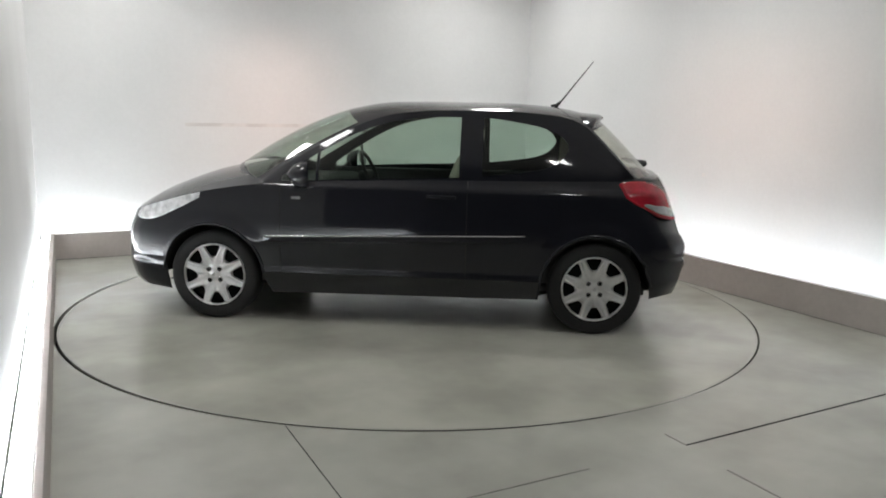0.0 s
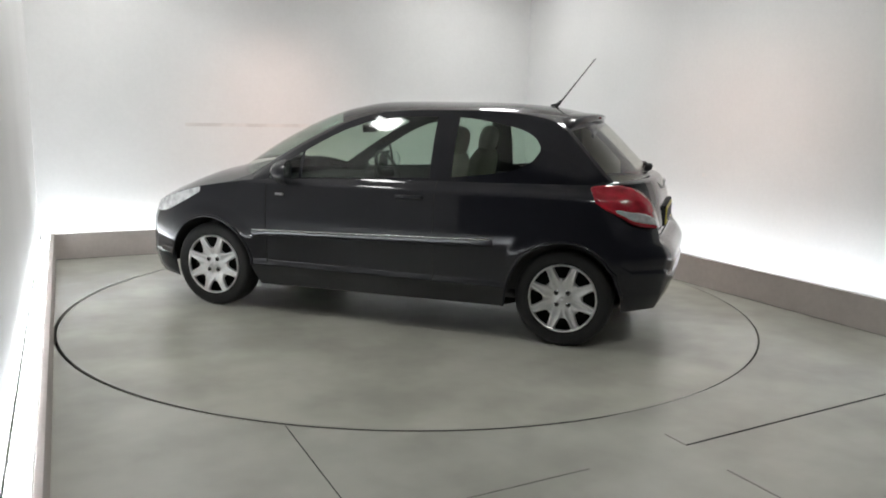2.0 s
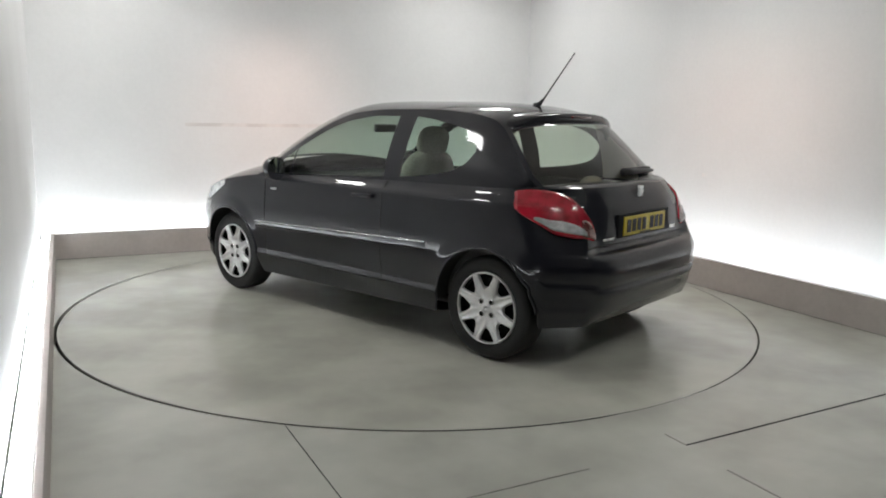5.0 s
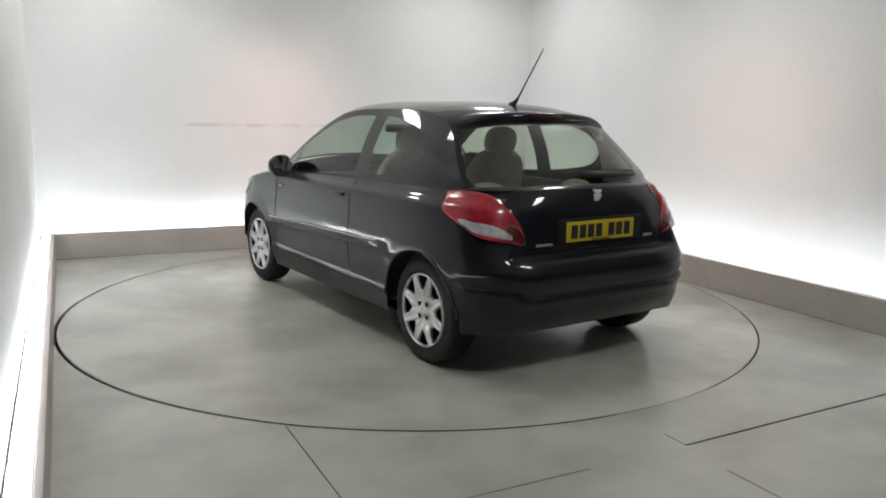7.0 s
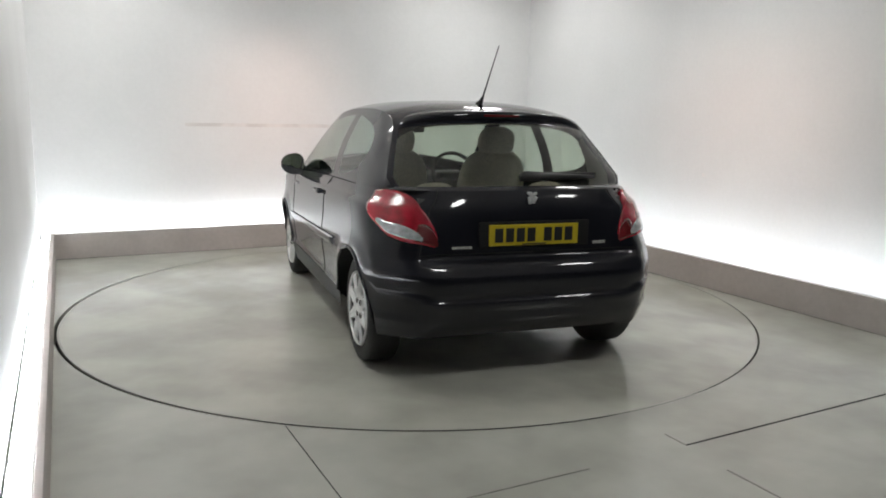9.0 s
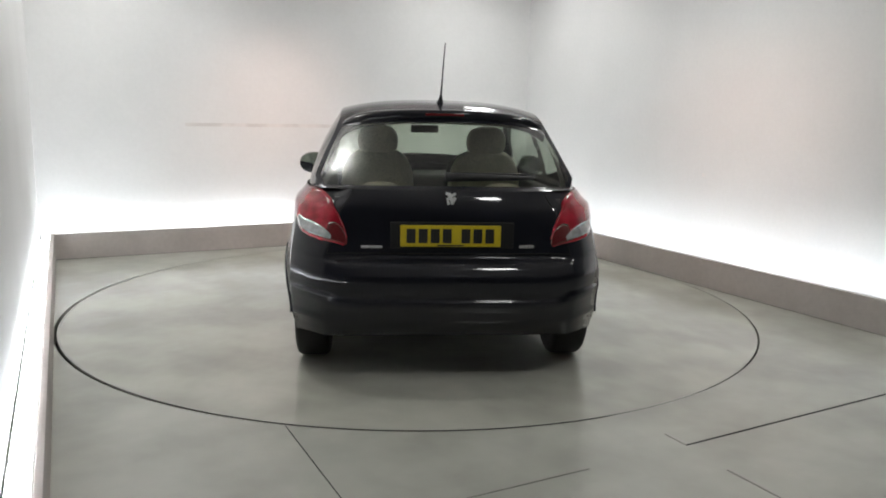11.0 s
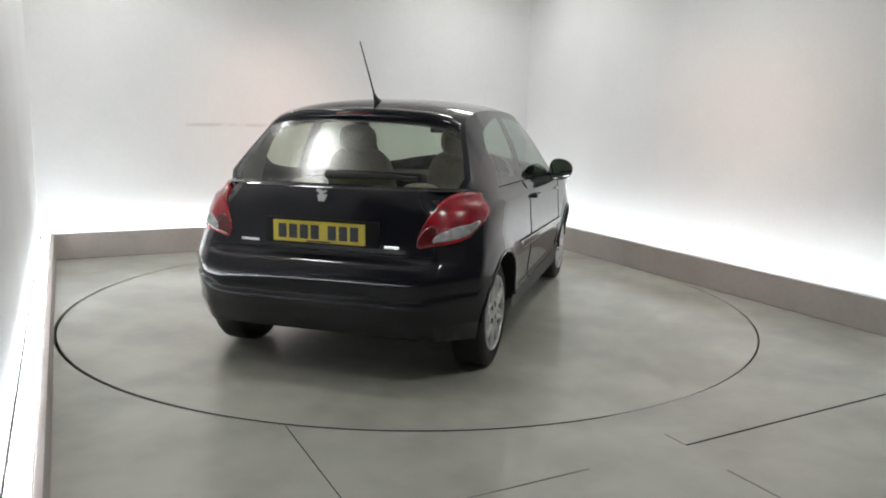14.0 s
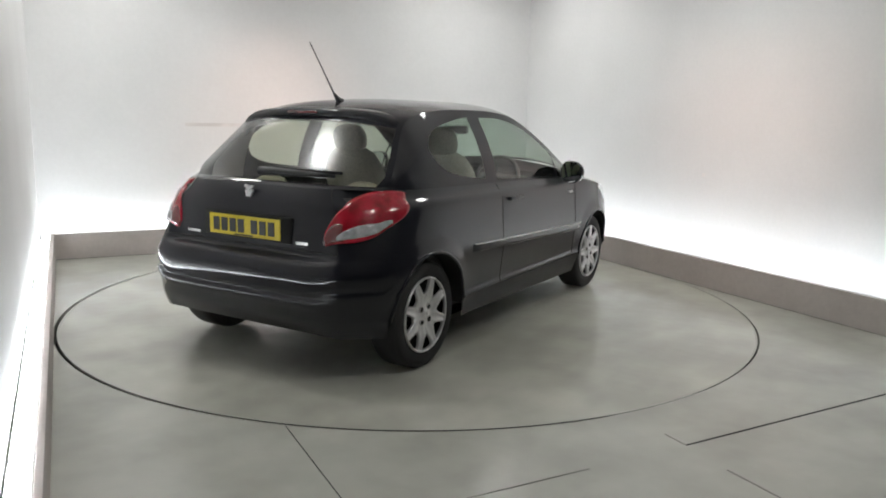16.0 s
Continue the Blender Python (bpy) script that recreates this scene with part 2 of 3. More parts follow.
    room_box("floor_joint", 0, 1.50, -0.005, 0.005, 0.0002, 0.0016, JOINT, "dark open joint between floor slabs", "floor joint").matrix_basis = ROOM @ pose(-0.03, -2.851, 0, 0, 0, 1.0)
    # darker strips laid on the floor for the dirty shadow gap under the upstands
    for u0, u1, v0, v1 in ((LEDGE_L + 0.06, LEDGE_R - 0.008, LEDGE_B - 0.010, LEDGE_B - 0.0005), (LEDGE_R - 0.012, LEDGE_R - 0.0005, -6.2, LEDGE_B - 0.011)):
        room_box("base_gap_strip", u0, u1, v0, v1, 0.0002, 0.003, FAINT, "thin dark strip for the dirty shadow gap at the foot of the upstand", "floor joint")


def build_turntable():
    prof = [(0.0, -0.1), (DISC - 0.018, -0.1), (DISC - 0.0145, -0.004), (DISC - 0.0165, 0.0), (1.6, 0.0), (0.8, 0.0), (0.0, 0.0)]
    n = 160
    rows = [[Vector((r * math.cos(2 * math.pi * k / n), r * math.sin(2 * math.pi * k / n), z)) for k in range(n + 1)] for r, z in prof]
    root = new("turntable")
    tagged(root, "round grey concrete turntable set flush in the floor", "turntable")
    piece("deck", *sheet(rows, flip=True), PLATFORM, root, "worn grey concrete deck", smooth=False)
    edge = [(DISC - 0.030, 0.0002), (DISC - 0.030, 0.0012), (DISC - 0.0172, 0.0012), (DISC - 0.0160, 0.0006)]
    side = [(DISC - 0.0160, 0.0006), (DISC - 0.0146, -0.002), (DISC - 0.0146, -0.09)]
    # deck side coloured near black, so the gap reads as shaded
    piece("edge_shade_band", *sheet([[Vector((r * math.cos(2 * math.pi * k / n), r * math.sin(2 * math.pi * k / n), z)) for k in range(n + 1)] for r, z in side], flip=True), JOINT, root, "dark dirty rim of the deck", smooth=False)
    rows = [[Vector((r * math.cos(2 * math.pi * k / n), r * math.sin(2 * math.pi * k / n), z)) for k in range(n + 1)] for r, z in edge]
    piece("edge_ring", *sheet(rows, flip=True), FLOOR, root, "painted steel edge ring", smooth=False)
    return root


def strip_light(name, u0, u1, v0, v1, z, radius=0.013):
    """A batten with a glowing tube, lying in the trough behind an upstand."""
    root = new(name)
    root.matrix_basis = ROOM @ Matrix.Translation(((u0 + u1) / 2, (v0 + v1) / 2, z))
    tagged(root, "cool white fluorescent strip light hidden behind the upstand", "strip light", "strip lights behind the upstands")
    hu, hv = (u1 - u0) / 2, (v1 - v0) / 2
    part("tray", box_bm(-hu, hu, -hv, hv, -0.04, -0.014, 0.004), WALL, root, smooth=False)
    along = (lambda a, o: (a, o, 0)) if hu > hv else (lambda a, o: (o, a, 0))
    length = max(hu, hv) - 0.012
    v, f = tube_along([along(-length, 0), along(length, 0)], radius, 12)
    piece("tube", v, f, TUBE, root, "glowing white tube")
    return root


def build_lights():
    zt = LEDGE_H - 0.035
    for k in range(4):
        a, b = LEDGE_L + 0.02 + k * 1.235, LEDGE_L + 0.02 + k * 1.235 + 1.21
        strip_light("strip_light", a, b, LEDGE_B + 0.07, LEDGE_B + 0.13, zt)
    for k in range(5):
        a = LEDGE_B - 0.02 - k * 1.24
        if k < 4:
            strip_light("strip_light", LEDGE_R + 0.08, LEDGE_R + 0.14, a - 1.21, a, zt)
        s = strip_light("strip_light", LEDGE_L - 0.118, LEDGE_L - 0.04, a - 1.21, a, zt + 0.004, 0.022)
        s.matrix_basis = WEST @ ROOM.inverted() @ s.matrix_basis
    for u, v in ((-1.75, 1.75), (1.8, 1.85), (-1.9, -0.4), (1.7, -0.6), (-0.6, -3.7), (1.5, -3.7)):
        root = new("ceiling_light")
        root.matrix_basis = ROOM @ Matrix.Translation((u, v, TOP))
        tagged(root, "square recessed ceiling panel light, switched on", "ceiling light", "ceiling panel lights")
        part("frame", box_bm(-0.235, 0.235, -0.235, 0.235, -0.03, 0.0, 0.004), CEILING, root, smooth=False)
        part("diffuser", box_bm(-0.20, 0.20, -0.20, 0.20, -0.036, -0.031), PANEL, root, "glowing white diffuser", smooth=False)


def unseen_washer(u, v, length, turn, power):
    """A linear lamp, added unseen under the ceiling, that throws warm light down one wall."""
    root = new("unseen_washer")
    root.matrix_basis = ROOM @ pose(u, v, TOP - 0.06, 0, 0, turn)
    tagged(root, "long warm white wall washer, added unseen under the ceiling", "wall washer", "wall washers")
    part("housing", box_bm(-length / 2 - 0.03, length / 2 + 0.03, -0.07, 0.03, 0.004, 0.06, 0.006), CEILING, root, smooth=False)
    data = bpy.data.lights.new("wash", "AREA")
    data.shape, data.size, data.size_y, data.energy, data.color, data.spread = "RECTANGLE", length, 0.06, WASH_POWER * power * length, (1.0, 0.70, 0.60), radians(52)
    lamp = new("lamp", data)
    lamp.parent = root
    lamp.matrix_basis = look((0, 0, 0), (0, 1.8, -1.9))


unseen_washer(-0.25, V1 - 1.8, 0.9, 0, 0.95)
unseen_washer(U1 - 1.8, -0.5, 1.6, -90, 0.48)


# ---- the car: x forward, y to its left, origin on the ground midway between the axles ----
AXLE, WHEEL_R, ARCH_R = 1.27, 0.305, 0.352
REAR_X, FRONT_X, FRONT_N = -0.82, 1.0, 3.2
tail_square = pchip((0.2, 5.6), (0.50, 6.0), (0.60, 5.7), (0.73, 5.1), (0.85, 4.3), (0.98, 3.8), (1.06, 3.7))
half_width = pchip((0.14, 0.80), (0.22, 0.836), (0.315, 0.846), (0.338, 0.857), (0.352, 0.858), (0.385, 0.853), (0.42, 0.856), (0.60, 0.873), (0.66, 0.872), (0.75, 0.864), (0.85, 0.858), (0.905, 0.853), (0.925, 0.850), (0.937, 0.836), (0.965, 0.808), (1.06, 0.765))
tail_x = pchip((0.20, -1.74), (0.27, -1.82), (0.335, -1.866), (0.40, -1.890), (0.442, -1.906), (0.456, -1.905), (0.470, -1.890), (0.50, -1.899), (0.56, -1.905), (0.584, -1.902), (0.604, -1.892), (0.64, -1.870), (0.656, -1.848), (0.668, -1.815), (0.69, -1.806), (0.73, -1.806), (0.80, -1.80), (0.90, -1.784), (0.97, -1.760), (1.03, -1.722), (1.06, -1.69))
corner_x = pchip((0.20, -1.81), (0.27, -1.852), (0.335, -1.874), (0.40, -1.888), (0.442, -1.900), (0.456, -1.899), (0.470, -1.884), (0.50, -1.892), (0.56, -1.898), (0.584, -1.895), (0.604, -1.888), (0.66, -1.872), (0.74, -1.848), (0.82, -1.825), (0.92, -1.797), (1.0, -1.75), (1.06, -1.70))
nose_x = pchip((0.16, 1.97), (0.22, 2.05), (0.35, 2.085), (0.55, 2.075), (0.68, 2.02), (0.80, 1.95), (1.0, 1.85))
belt_z = pchip((-1.9, 1.018), (-1.60, 1.006), (-1.2, 0.998), (-0.4, 0.985), (0.5, 0.958), (0.9, 0.935), (1.35, 0.872), (1.65, 0.79), (1.9, 0.69), (2.1, 0.58))
sill_z = pchip((-1.95, 0.27), (-1.6, 0.25), (-0.9, 0.225), (0.9, 0.205), (1.6, 0.19), (2.1, 0.19))


def flank(c, z):
    """A point of the lower body's outline at height z. c < 0: the tail, -1 at its middle line; 0 to 1: the straight flank; 1 to 2: the nose."""
    p = plain_flank(c, z)
    if p.y > 0.5:
        for xw in (-AXLE, AXLE):
            d = min(1.0, max(0.0, (ARCH_R + 0.11 - math.hypot(p.x - xw, z - WHEEL_R)) / 0.10))
            p.y += 0.010 * d * d * (3 - 2 * d)
    return p


def plain_flank(c, z):
    w = half_width(z)
    if c < 0:
        a = (-c) * math.pi / 2
        k = tail_square(z)
        out = min(1.0, max(0.0, (math.cos(a) ** (2 / k) - 0.58) / 0.22))
        out = out * out * (3 - 2 * out)
        zc = z - 0.04 * out * min(1.0, max(0.0, (0.665 - z) / 0.10)) if z > 0.42 else z - 0.04 * out * max(0.0, (z - 0.3) / 0.12)
        xt = tail_x(z) * (1 - out) + corner_x(zc) * out
        return Vector((REAR_X - (REAR_X - xt) * math.sin(a) ** (2 / k), w * math.cos(a) ** (2 / k) if a < math.pi / 2 - 1e-6 else 0.0, z))
    if c <= 1:
        return Vector((REAR_X + (FRONT_X - REAR_X) * c, w, z))
    a = (c - 1) * math.pi / 2
    return Vector((FRONT_X + (nose_x(z) - FRONT_X) * math.sin(a) ** (2 / FRONT_N), w * math.cos(a) ** (2 / FRONT_N) if a < math.pi / 2 - 1e-6 else 0.0, z))


def column_at(x, z=0.5):
    """The column whose point at height z lies at x."""
    if x < REAR_X:
        return -math.asin(min(1, (REAR_X - x) / (REAR_X - tail_x(z))) ** (tail_square(z) / 2)) / (math.pi / 2)
    if x <= FRONT_X:
        return (x - REAR_X) / (FRONT_X - REAR_X)
    return 1 + math.asin(min(1, (x - FRONT_X) / (nose_x(z) - FRONT_X)) ** (FRONT_N / 2)) / (math.pi / 2)


def tail_column(y, z=0.8):
    """The column of the tail whose point lies at y."""
    return -math.acos(min(1, abs(y) / half_width(z)) ** (tail_square(z) / 2)) / (math.pi / 2)


def low_edge(c):
    z = 0.3
    for _ in range(6):
        x = flank(c, z).x
        z = sill_z(x)
        for xw in (-AXLE, AXLE):
            if abs(x - xw) < ARCH_R:
                z = max(z, WHEEL_R + math.sqrt(ARCH_R ** 2 - (x - xw) ** 2))
    return z


def mirrored(v, f):
    return [Vector((p.x, -p.y, p.z)) for p in v], [q[::-1] for q in f]


def both(name, v, f, mat, parent, label="", smooth=True):
    a = piece(name, v, f, mat, parent, label, smooth)
    b = piece(name, *mirrored(v, f), mat, parent, label, smooth)
    return a, b


def skin_patch(c0, c1, low, high, lift=0.004, n=24, m=10, thick=0.02):
    """A plate on the lower body between two height curves over the columns c0 to c1, with turned-in edges."""
    rows = []
    for i in range(n + 1):
        c = c0 + (c1 - c0) * i / n
        a, b = low(c), high(c)
        row = []
        for j in range(-1, m + 2):
            z = a + (b - a) * min(1, max(0, j / m))
            p = flank(c, z)
            q = flank(c, z + 0.01) - flank(c, z - 0.01)
            s = flank(min(2, c + 0.004), z) - flank(max(-1, c - 0.004), z)
            nrm = s.cross(q).normalized() * -1
            edge = j in (-1, m + 1) or i in (0, n)
            row.append(p + nrm * (lift - (thick if edge else 0)))
        rows.append(row)
    return sheet(rows)


ROOF_X = [1.0 - 2.52 * k / 84 for k in range(85)]
rail_z = pchip((-1.52, 1.006), (-1.44, 1.087), (-1.35, 1.180), (-1.26, 1.273), (-1.19, 1.339), (-1.10, 1.385), (-0.9, 1.42), (-0.6, 1.435), (-0.25, 1.432), (0.05, 1.407), (0.25, 1.352), (0.50, 1.230), (0.80, 1.052), (1.0, 0.925))
rail_y = pchip((-1.52, 0.742), (-1.35, 0.672), (-1.2, 0.608), (-1.1, 0.592), (-0.3, 0.60), (0.2, 0.625), (0.6, 0.70), (1.0, 0.775))
crown = pchip((-1.52, 0.02), (-1.35, 0.035), (-1.2, 0.05), (-1.0, 0.058), (-0.3, 0.062), (0.2, 0.094), (0.45, 0.118), (0.7, 0.124), (1.0, 0.11))
bow = pchip((-1.52, -0.165), (-1.35, -0.150), (-1.2, -0.125), (-1.1, -0.08), (-0.8, -0.03), (-0.5, 0.0), (-0.1, 0.06), (0.3, 0.16), (0.7, 0.24), (1.0, 0.27))
glass_top = pchip((-1.07, 1.218), (-1.04, 1.262), (-0.96, 1.312), (-0.8, 1.352), (-0.5, 1.388), (-0.2, 1.388), (0.05, 1.358), (0.24, 1.305), (0.50, 1.177), (0.80, 0.985))
glass_low = pchip((-1.07, 1.19), (-1.02, 1.120), (-0.91, 1.070), (-0.7, 1.034), (-0.4, 1.005), (0.3, 0.975), (0.80, 0.95))


def belt_y(x):
    return flank(column_at(x, belt_z(x)), belt_z(x)).y - 0.012


def cabin_side(x, z):
    """The left side of the cabin at x and height z."""
    zb = belt_z(x) - 0.03
    h = min(1.0, max(0.0, (z - zb) / max(0.02, rail_z(x) - zb)))
    yb, yr = belt_y(x), min(rail_y(x), belt_y(x) - 0.002)
    return Vector((x, yb + (yr - yb) * h ** 1.65, z))


def roof_point(x, s):
    r = 1 - abs(s) ** 2.7
    return Vector((x + bow(x) * r, s * min(rail_y(x), belt_y(x) - 0.002), max(rail_z(x), belt_z(x) - 0.03) + crown(x) * r))



def build_wheel():
    """One wheel with its outer face towards +y."""
    root = new("wheel")
    n = 48
    prof = [(0.200, -0.085), (0.232, -0.092), (0.272, -0.094), (0.292, -0.086), (0.303, -0.070), (0.305, -0.03), (0.305, 0.03), (0.303, 0.070), (0.292, 0.086), (0.272, 0.094), (0.232, 0.092), (0.215, 0.086), (0.205, 0.075)]
    rows = [[Vector((r * math.cos(2 * math.pi * k / n), y, r * math.sin(2 * math.pi * k / n))) for k in range(n + 1)] for r, y in prof]
    piece("tyre", *sheet(rows), RUBBER, root, "black rubber tyre")
    rows = [[Vector((r * math.cos(2 * math.pi * k / n), y, r * math.sin(2 * math.pi * k / n))) for k in range(n + 1)] for r, y in ((0.215, 0.0), (0.20, 0.03), (0.06, 0.03), (0.0, 0.03))]
    piece("steel_rim", *sheet(rows), DARK, root, "dark steel rim")
    # cover with eight openings
    radii = [0.0, 0.022, 0.027, 0.055, 0.085, 0.108, 0.118, 0.126, 0.131, 0.15, 0.17, 0.188, 0.195, 0.2005, 0.204, 0.209, 0.214, 0.216]
    depth = pchip((0.0, 0.093), (0.022, 0.092), (0.027, 0.086), (0.055, 0.080), (0.085, 0.079), (0.118, 0.089), (0.15, 0.091), (0.19, 0.093), (0.201, 0.092), (0.208, 0.100), (0.213, 0.095), (0.216, 0.08))
    wide = pchip((0.124, math.radians(5.0)), (0.130, math.radians(8.5)), (0.15, math.radians(11.2)), (0.17, math.radians(13.0)), (0.190, math.radians(14.4)), (0.199, math.radians(13.4)))
    rows = []
    for r in radii:
        row = []
        for k in range(8):
            e = wide(r)
            mid = 2 * math.pi * k / 8
            for a in (-math.pi / 8, -(math.pi / 8 + e * 1.25) / 2, -e * 1.25, -e, 0.0, e, e * 1.25, (math.pi / 8 + e * 1.25) / 2):
                # a raised lip round each opening, a shallow valley down the middle of each spoke
                dip = -0.014 if abs(a) <= e + 1e-6 and 0.119 < r < 0.2008 else 0.0
                lip = 0.005 if abs(abs(a) - e * 1.25) < 1e-6 and 0.10 < r < 0.2 else 0.0
                ridge = -0.008 if abs(a) == math.pi / 8 and 0.07 < r < 0.2 else 0.0
                row.append(Vector((r * math.cos(mid + a), depth(r) + dip + lip + ridge, r * math.sin(mid + a))))
        rows.append(row + [row[0]])
    skip = lambda i, j: 7 <= i <= 12 and j % 8 in (3, 4)
    cap = piece("wheel_cover", *sheet(rows, skip), SILVER, root, "silver plastic wheel cover with eight openings")
    cap.modifiers.new("depth", "SOLIDIFY").thickness = 0.006
    for k in range(4):
        a = math.pi / 4 + k * math.pi / 2
        v, f = tube_along([(0.052 * math.cos(a), 0.078, 0.052 * math.sin(a)), (0.052 * math.cos(a), 0.0885, 0.052 * math.sin(a))], 0.0175, 12)
        piece("nut_ring", v, f, ALLOY, root)
        # solid black disc, the dark of the nut hole put into its colour
        v, f = tube_along([(0.052 * math.cos(a), 0.078, 0.052 * math.sin(a)), (0.052 * math.cos(a), 0.0895, 0.052 * math.sin(a))], 0.0125, 10)
        piece("nut_hole_shade", v, f, DARK, root)
    return root


def build_car():
    car = new("car")
    tagged(car, "black three-door hatchback car parked on the turntable", "car")

    # lower body in panels
    cols = {round(tail_column(0.86 * k / 22, 0.8), 5) for k in range(17)}
    for xw in (-AXLE, AXLE):
        for k in range(29):
            cols.add(round(column_at(xw + ARCH_R * math.cos(math.pi * k / 28) * 0.9999, 0.5), 5))
    cols |= {round(column_at(x, 0.5), 5) for x in (-1.68, -0.85, -0.7, -0.6, -0.5, -0.43, -0.3, -0.1, 0.1, 0.3, 0.5, 0.7, 0.80, 0.86)}
    cols |= {round(2 - k / 14 * 0.55, 5) for k in range(15)}
    cols = sorted(cols)
    door0, door1 = column_at(-0.43, 0.5), column_at(0.80, 0.5)
    tail_in = tail_column(0.60, 0.8)
    split = 0.685
    bands = []
    for c in cols:
        zl = low_edge(c)
        zb = belt_z(flank(c, 0.8).x)
        a = max(zl, 0.345)
        b = min(max(zl, split), zb)
        row = [zl + (a - zl) * k / 4 for k in range(4)] + [a + (b - a) * k / 44 for k in range(44)] + [b + (zb - b) * k / 18 for k in range(19)]
        bands.append([flank(c, z) for z in row])

    def panel(test):
        return sheet(bands, lambda i, j: not test((cols[i] + cols[i + 1]) / 2, j))

    sill0, sill1 = column_at(-0.90, 0.3), column_at(0.90, 0.3)
    near = lambda c: c > column_at(-1.62, 0.5)
    fore = column_at(1.60, 0.5)
    v, f = panel(lambda c, j: door0 < c < door1 and j >= 4)
    doors = both("door", v, f, PAINT, car, "black painted front door")
    both("rear_quarter_panel", *panel(lambda c, j: c < door0 and not (sill0 < c and j < 4) and not (c < tail_in and j >= 48) and (near(c) or j >= 48)), PAINT, car)
    both("front_wing", *panel(lambda c, j: c > door1 and not (c < sill1 and j < 4) and (c < fore or j >= 54)), PAINT, car)
    both("sill", *panel(lambda c, j: sill0 < c < sill1 and j < 4), TRIM, car, "black plastic sill")
    v, f = panel(lambda c, j: c < tail_in and j >= 48)
    mv, mf = mirrored(v, f)
    tailgate = piece("tailgate", v + mv, f + [[a + len(v) for a in q] for q in mf], PAINT, car, "black painted tailgate")
    v, f = panel(lambda c, j: not near(c) and j < 48)
    mv, mf = mirrored(v, f)
    piece("rear_bumper", v + mv, f + [[a + len(v) for a in q] for q in mf], PAINT, car, "black painted rear bumper")
    v, f = panel(lambda c, j: c > fore and j < 54)
    mv, mf = mirrored(v, f)
    piece("front_bumper", v + mv, f + [[a + len(v) for a in q] for q in mf], PAINT, car, "black painted front bumper")

    # bonnet between the wings
    rows = []
    hood_crown = pchip((0.8, 0.12), (1.3, 0.118), (1.7, 0.10), (1.95, 0.06), (2.1, 0.03))
    for c in [c for c in cols if c > column_at(0.88, 0.5)]:
        p = flank(c, belt_z(flank(c, 0.8).x))
        rows.append([Vector((p.x + 0.10 * (1 - s * s) * max(0, 1 - (p.x - 0.9) / 1.1), s * p.y, p.z + hood_crown(p.x) * (1 - abs(s) ** 2.4))) for s in [-1 + k / 12 for k in range(25)]])
    piece("bonnet", *sheet(rows, None, True), PAINT, car, "black painted bonnet")

    # cabin sides with their window openings
    xs = sorted(set([round(x, 4) for x in ROOF_X] + [-0.37, -0.52, -1.07, 0.80, 0.575, 0.555]))
    rows = []
    for x in xs:
        zb, zr = belt_z(x) - 0.03, max(rail_z(x), belt_z(x) - 0.03)
        if -1.07 <= x <= 0.80:
            a, b = max(zb, glass_low(x)), min(zr, max(glass_low(x), glass_top(x)))
        else:
            a = b = min(zr, zb + (zr - zb) * 0.55)
        heights = [zb + (a - zb) * k / 3 for k in range(3)] + [a + (b - a) * k / 6 for k in range(6)] + [b + (zr - b) * k / 4 for k in range(5)]
        rows.append([cabin_side(x, z) for z in heights])
    mids = [(xs[i] + xs[i + 1]) / 2 for i in range(len(xs) - 1)]
    open_at = lambda x: -1.07 < x < -0.52 or -0.37 < x < 0.555 or 0.575 < x < 0.80
    side_skip = lambda i, j: 3 <= j < 9 and open_at(mids[i])
    both("cabin_pillar", *sheet(rows, side_skip), PAINT, car)
    both("front_side_window", *sheet(rows, lambda i, j: not (3 <= j < 9 and -0.37 < mids[i] < 0.555)), GLASS, car, "green-tinted door glass")
    both("quarter_light", *sheet(rows, lambda i, j: not (3 <= j < 9 and 0.575 < mids[i] < 0.80)), GLASS, car, "small tinted corner pane")
    both("rear_side_window", *sheet(rows, lambda i, j: not (3 <= j < 9 and -1.07 < mids[i] < -0.52)), GLASS, car, "tinted fixed rear side glass")

    # windscreen, roof and rear screen
    ss = [-1, -0.985, -0.955] + [-0.9 + 1.8 * k / 20 for k in range(21)] + [0.955, 0.985, 1]
    rows = [[roof_point(x, s) for s in ss] for x in xs]
    front_glass = lambda i, j: 0.30 < mids[i] < 0.985 and 2 <= j < len(ss) - 3
    rear_glass = lambda i, j: -1.508 < mids[i] < -1.215 and 2 <= j < len(ss) - 3
    piece("roof", *sheet(rows, lambda i, j: front_glass(i, j) or rear_glass(i, j), True), PAINT, car, "black painted roof")
    piece("windscreen", *sheet(rows, lambda i, j: not front_glass(i, j), True), GLASS, car, "tinted windscreen")
    piece("rear_screen", *sheet(rows, lambda i, j: not rear_glass(i, j), True), REAR_GLASS, car, "tinted rear window")

    # spoiler over the rear screen
    rows = []
    for s in [-1 + k / 14 for k in range(29)]:
        y = 0.60 * s
        back = -1.343 + 0.125 * abs(s) ** 2.0
        top = 1.434 - 0.045 * abs(s) ** 2.4 - 0.06 * abs(s) ** 9
        rows.append([Vector((-1.08, y, top + 0.004)), Vector((-1.20, y, top + 0.003)), Vector((back + 0.02, y, top - 0.006)), Vector((back, y, top - 0.016)),
                     Vector((back + 0.006, y, top - 0.056)), Vector((back + 0.045, y, top - 0.074)), Vector((-1.20, y, top - 0.085))])
    for k in (0, -1):
        mid = sum(rows[k], Vector()) / len(rows[k])
        cap = [p.lerp(mid, 0.999) for p in rows[k]]
        rows = [cap] + rows if k == 0 else rows + [cap]
    piece("spoiler", *sheet(rows, None, True), PAINT, car, "black roof spoiler")
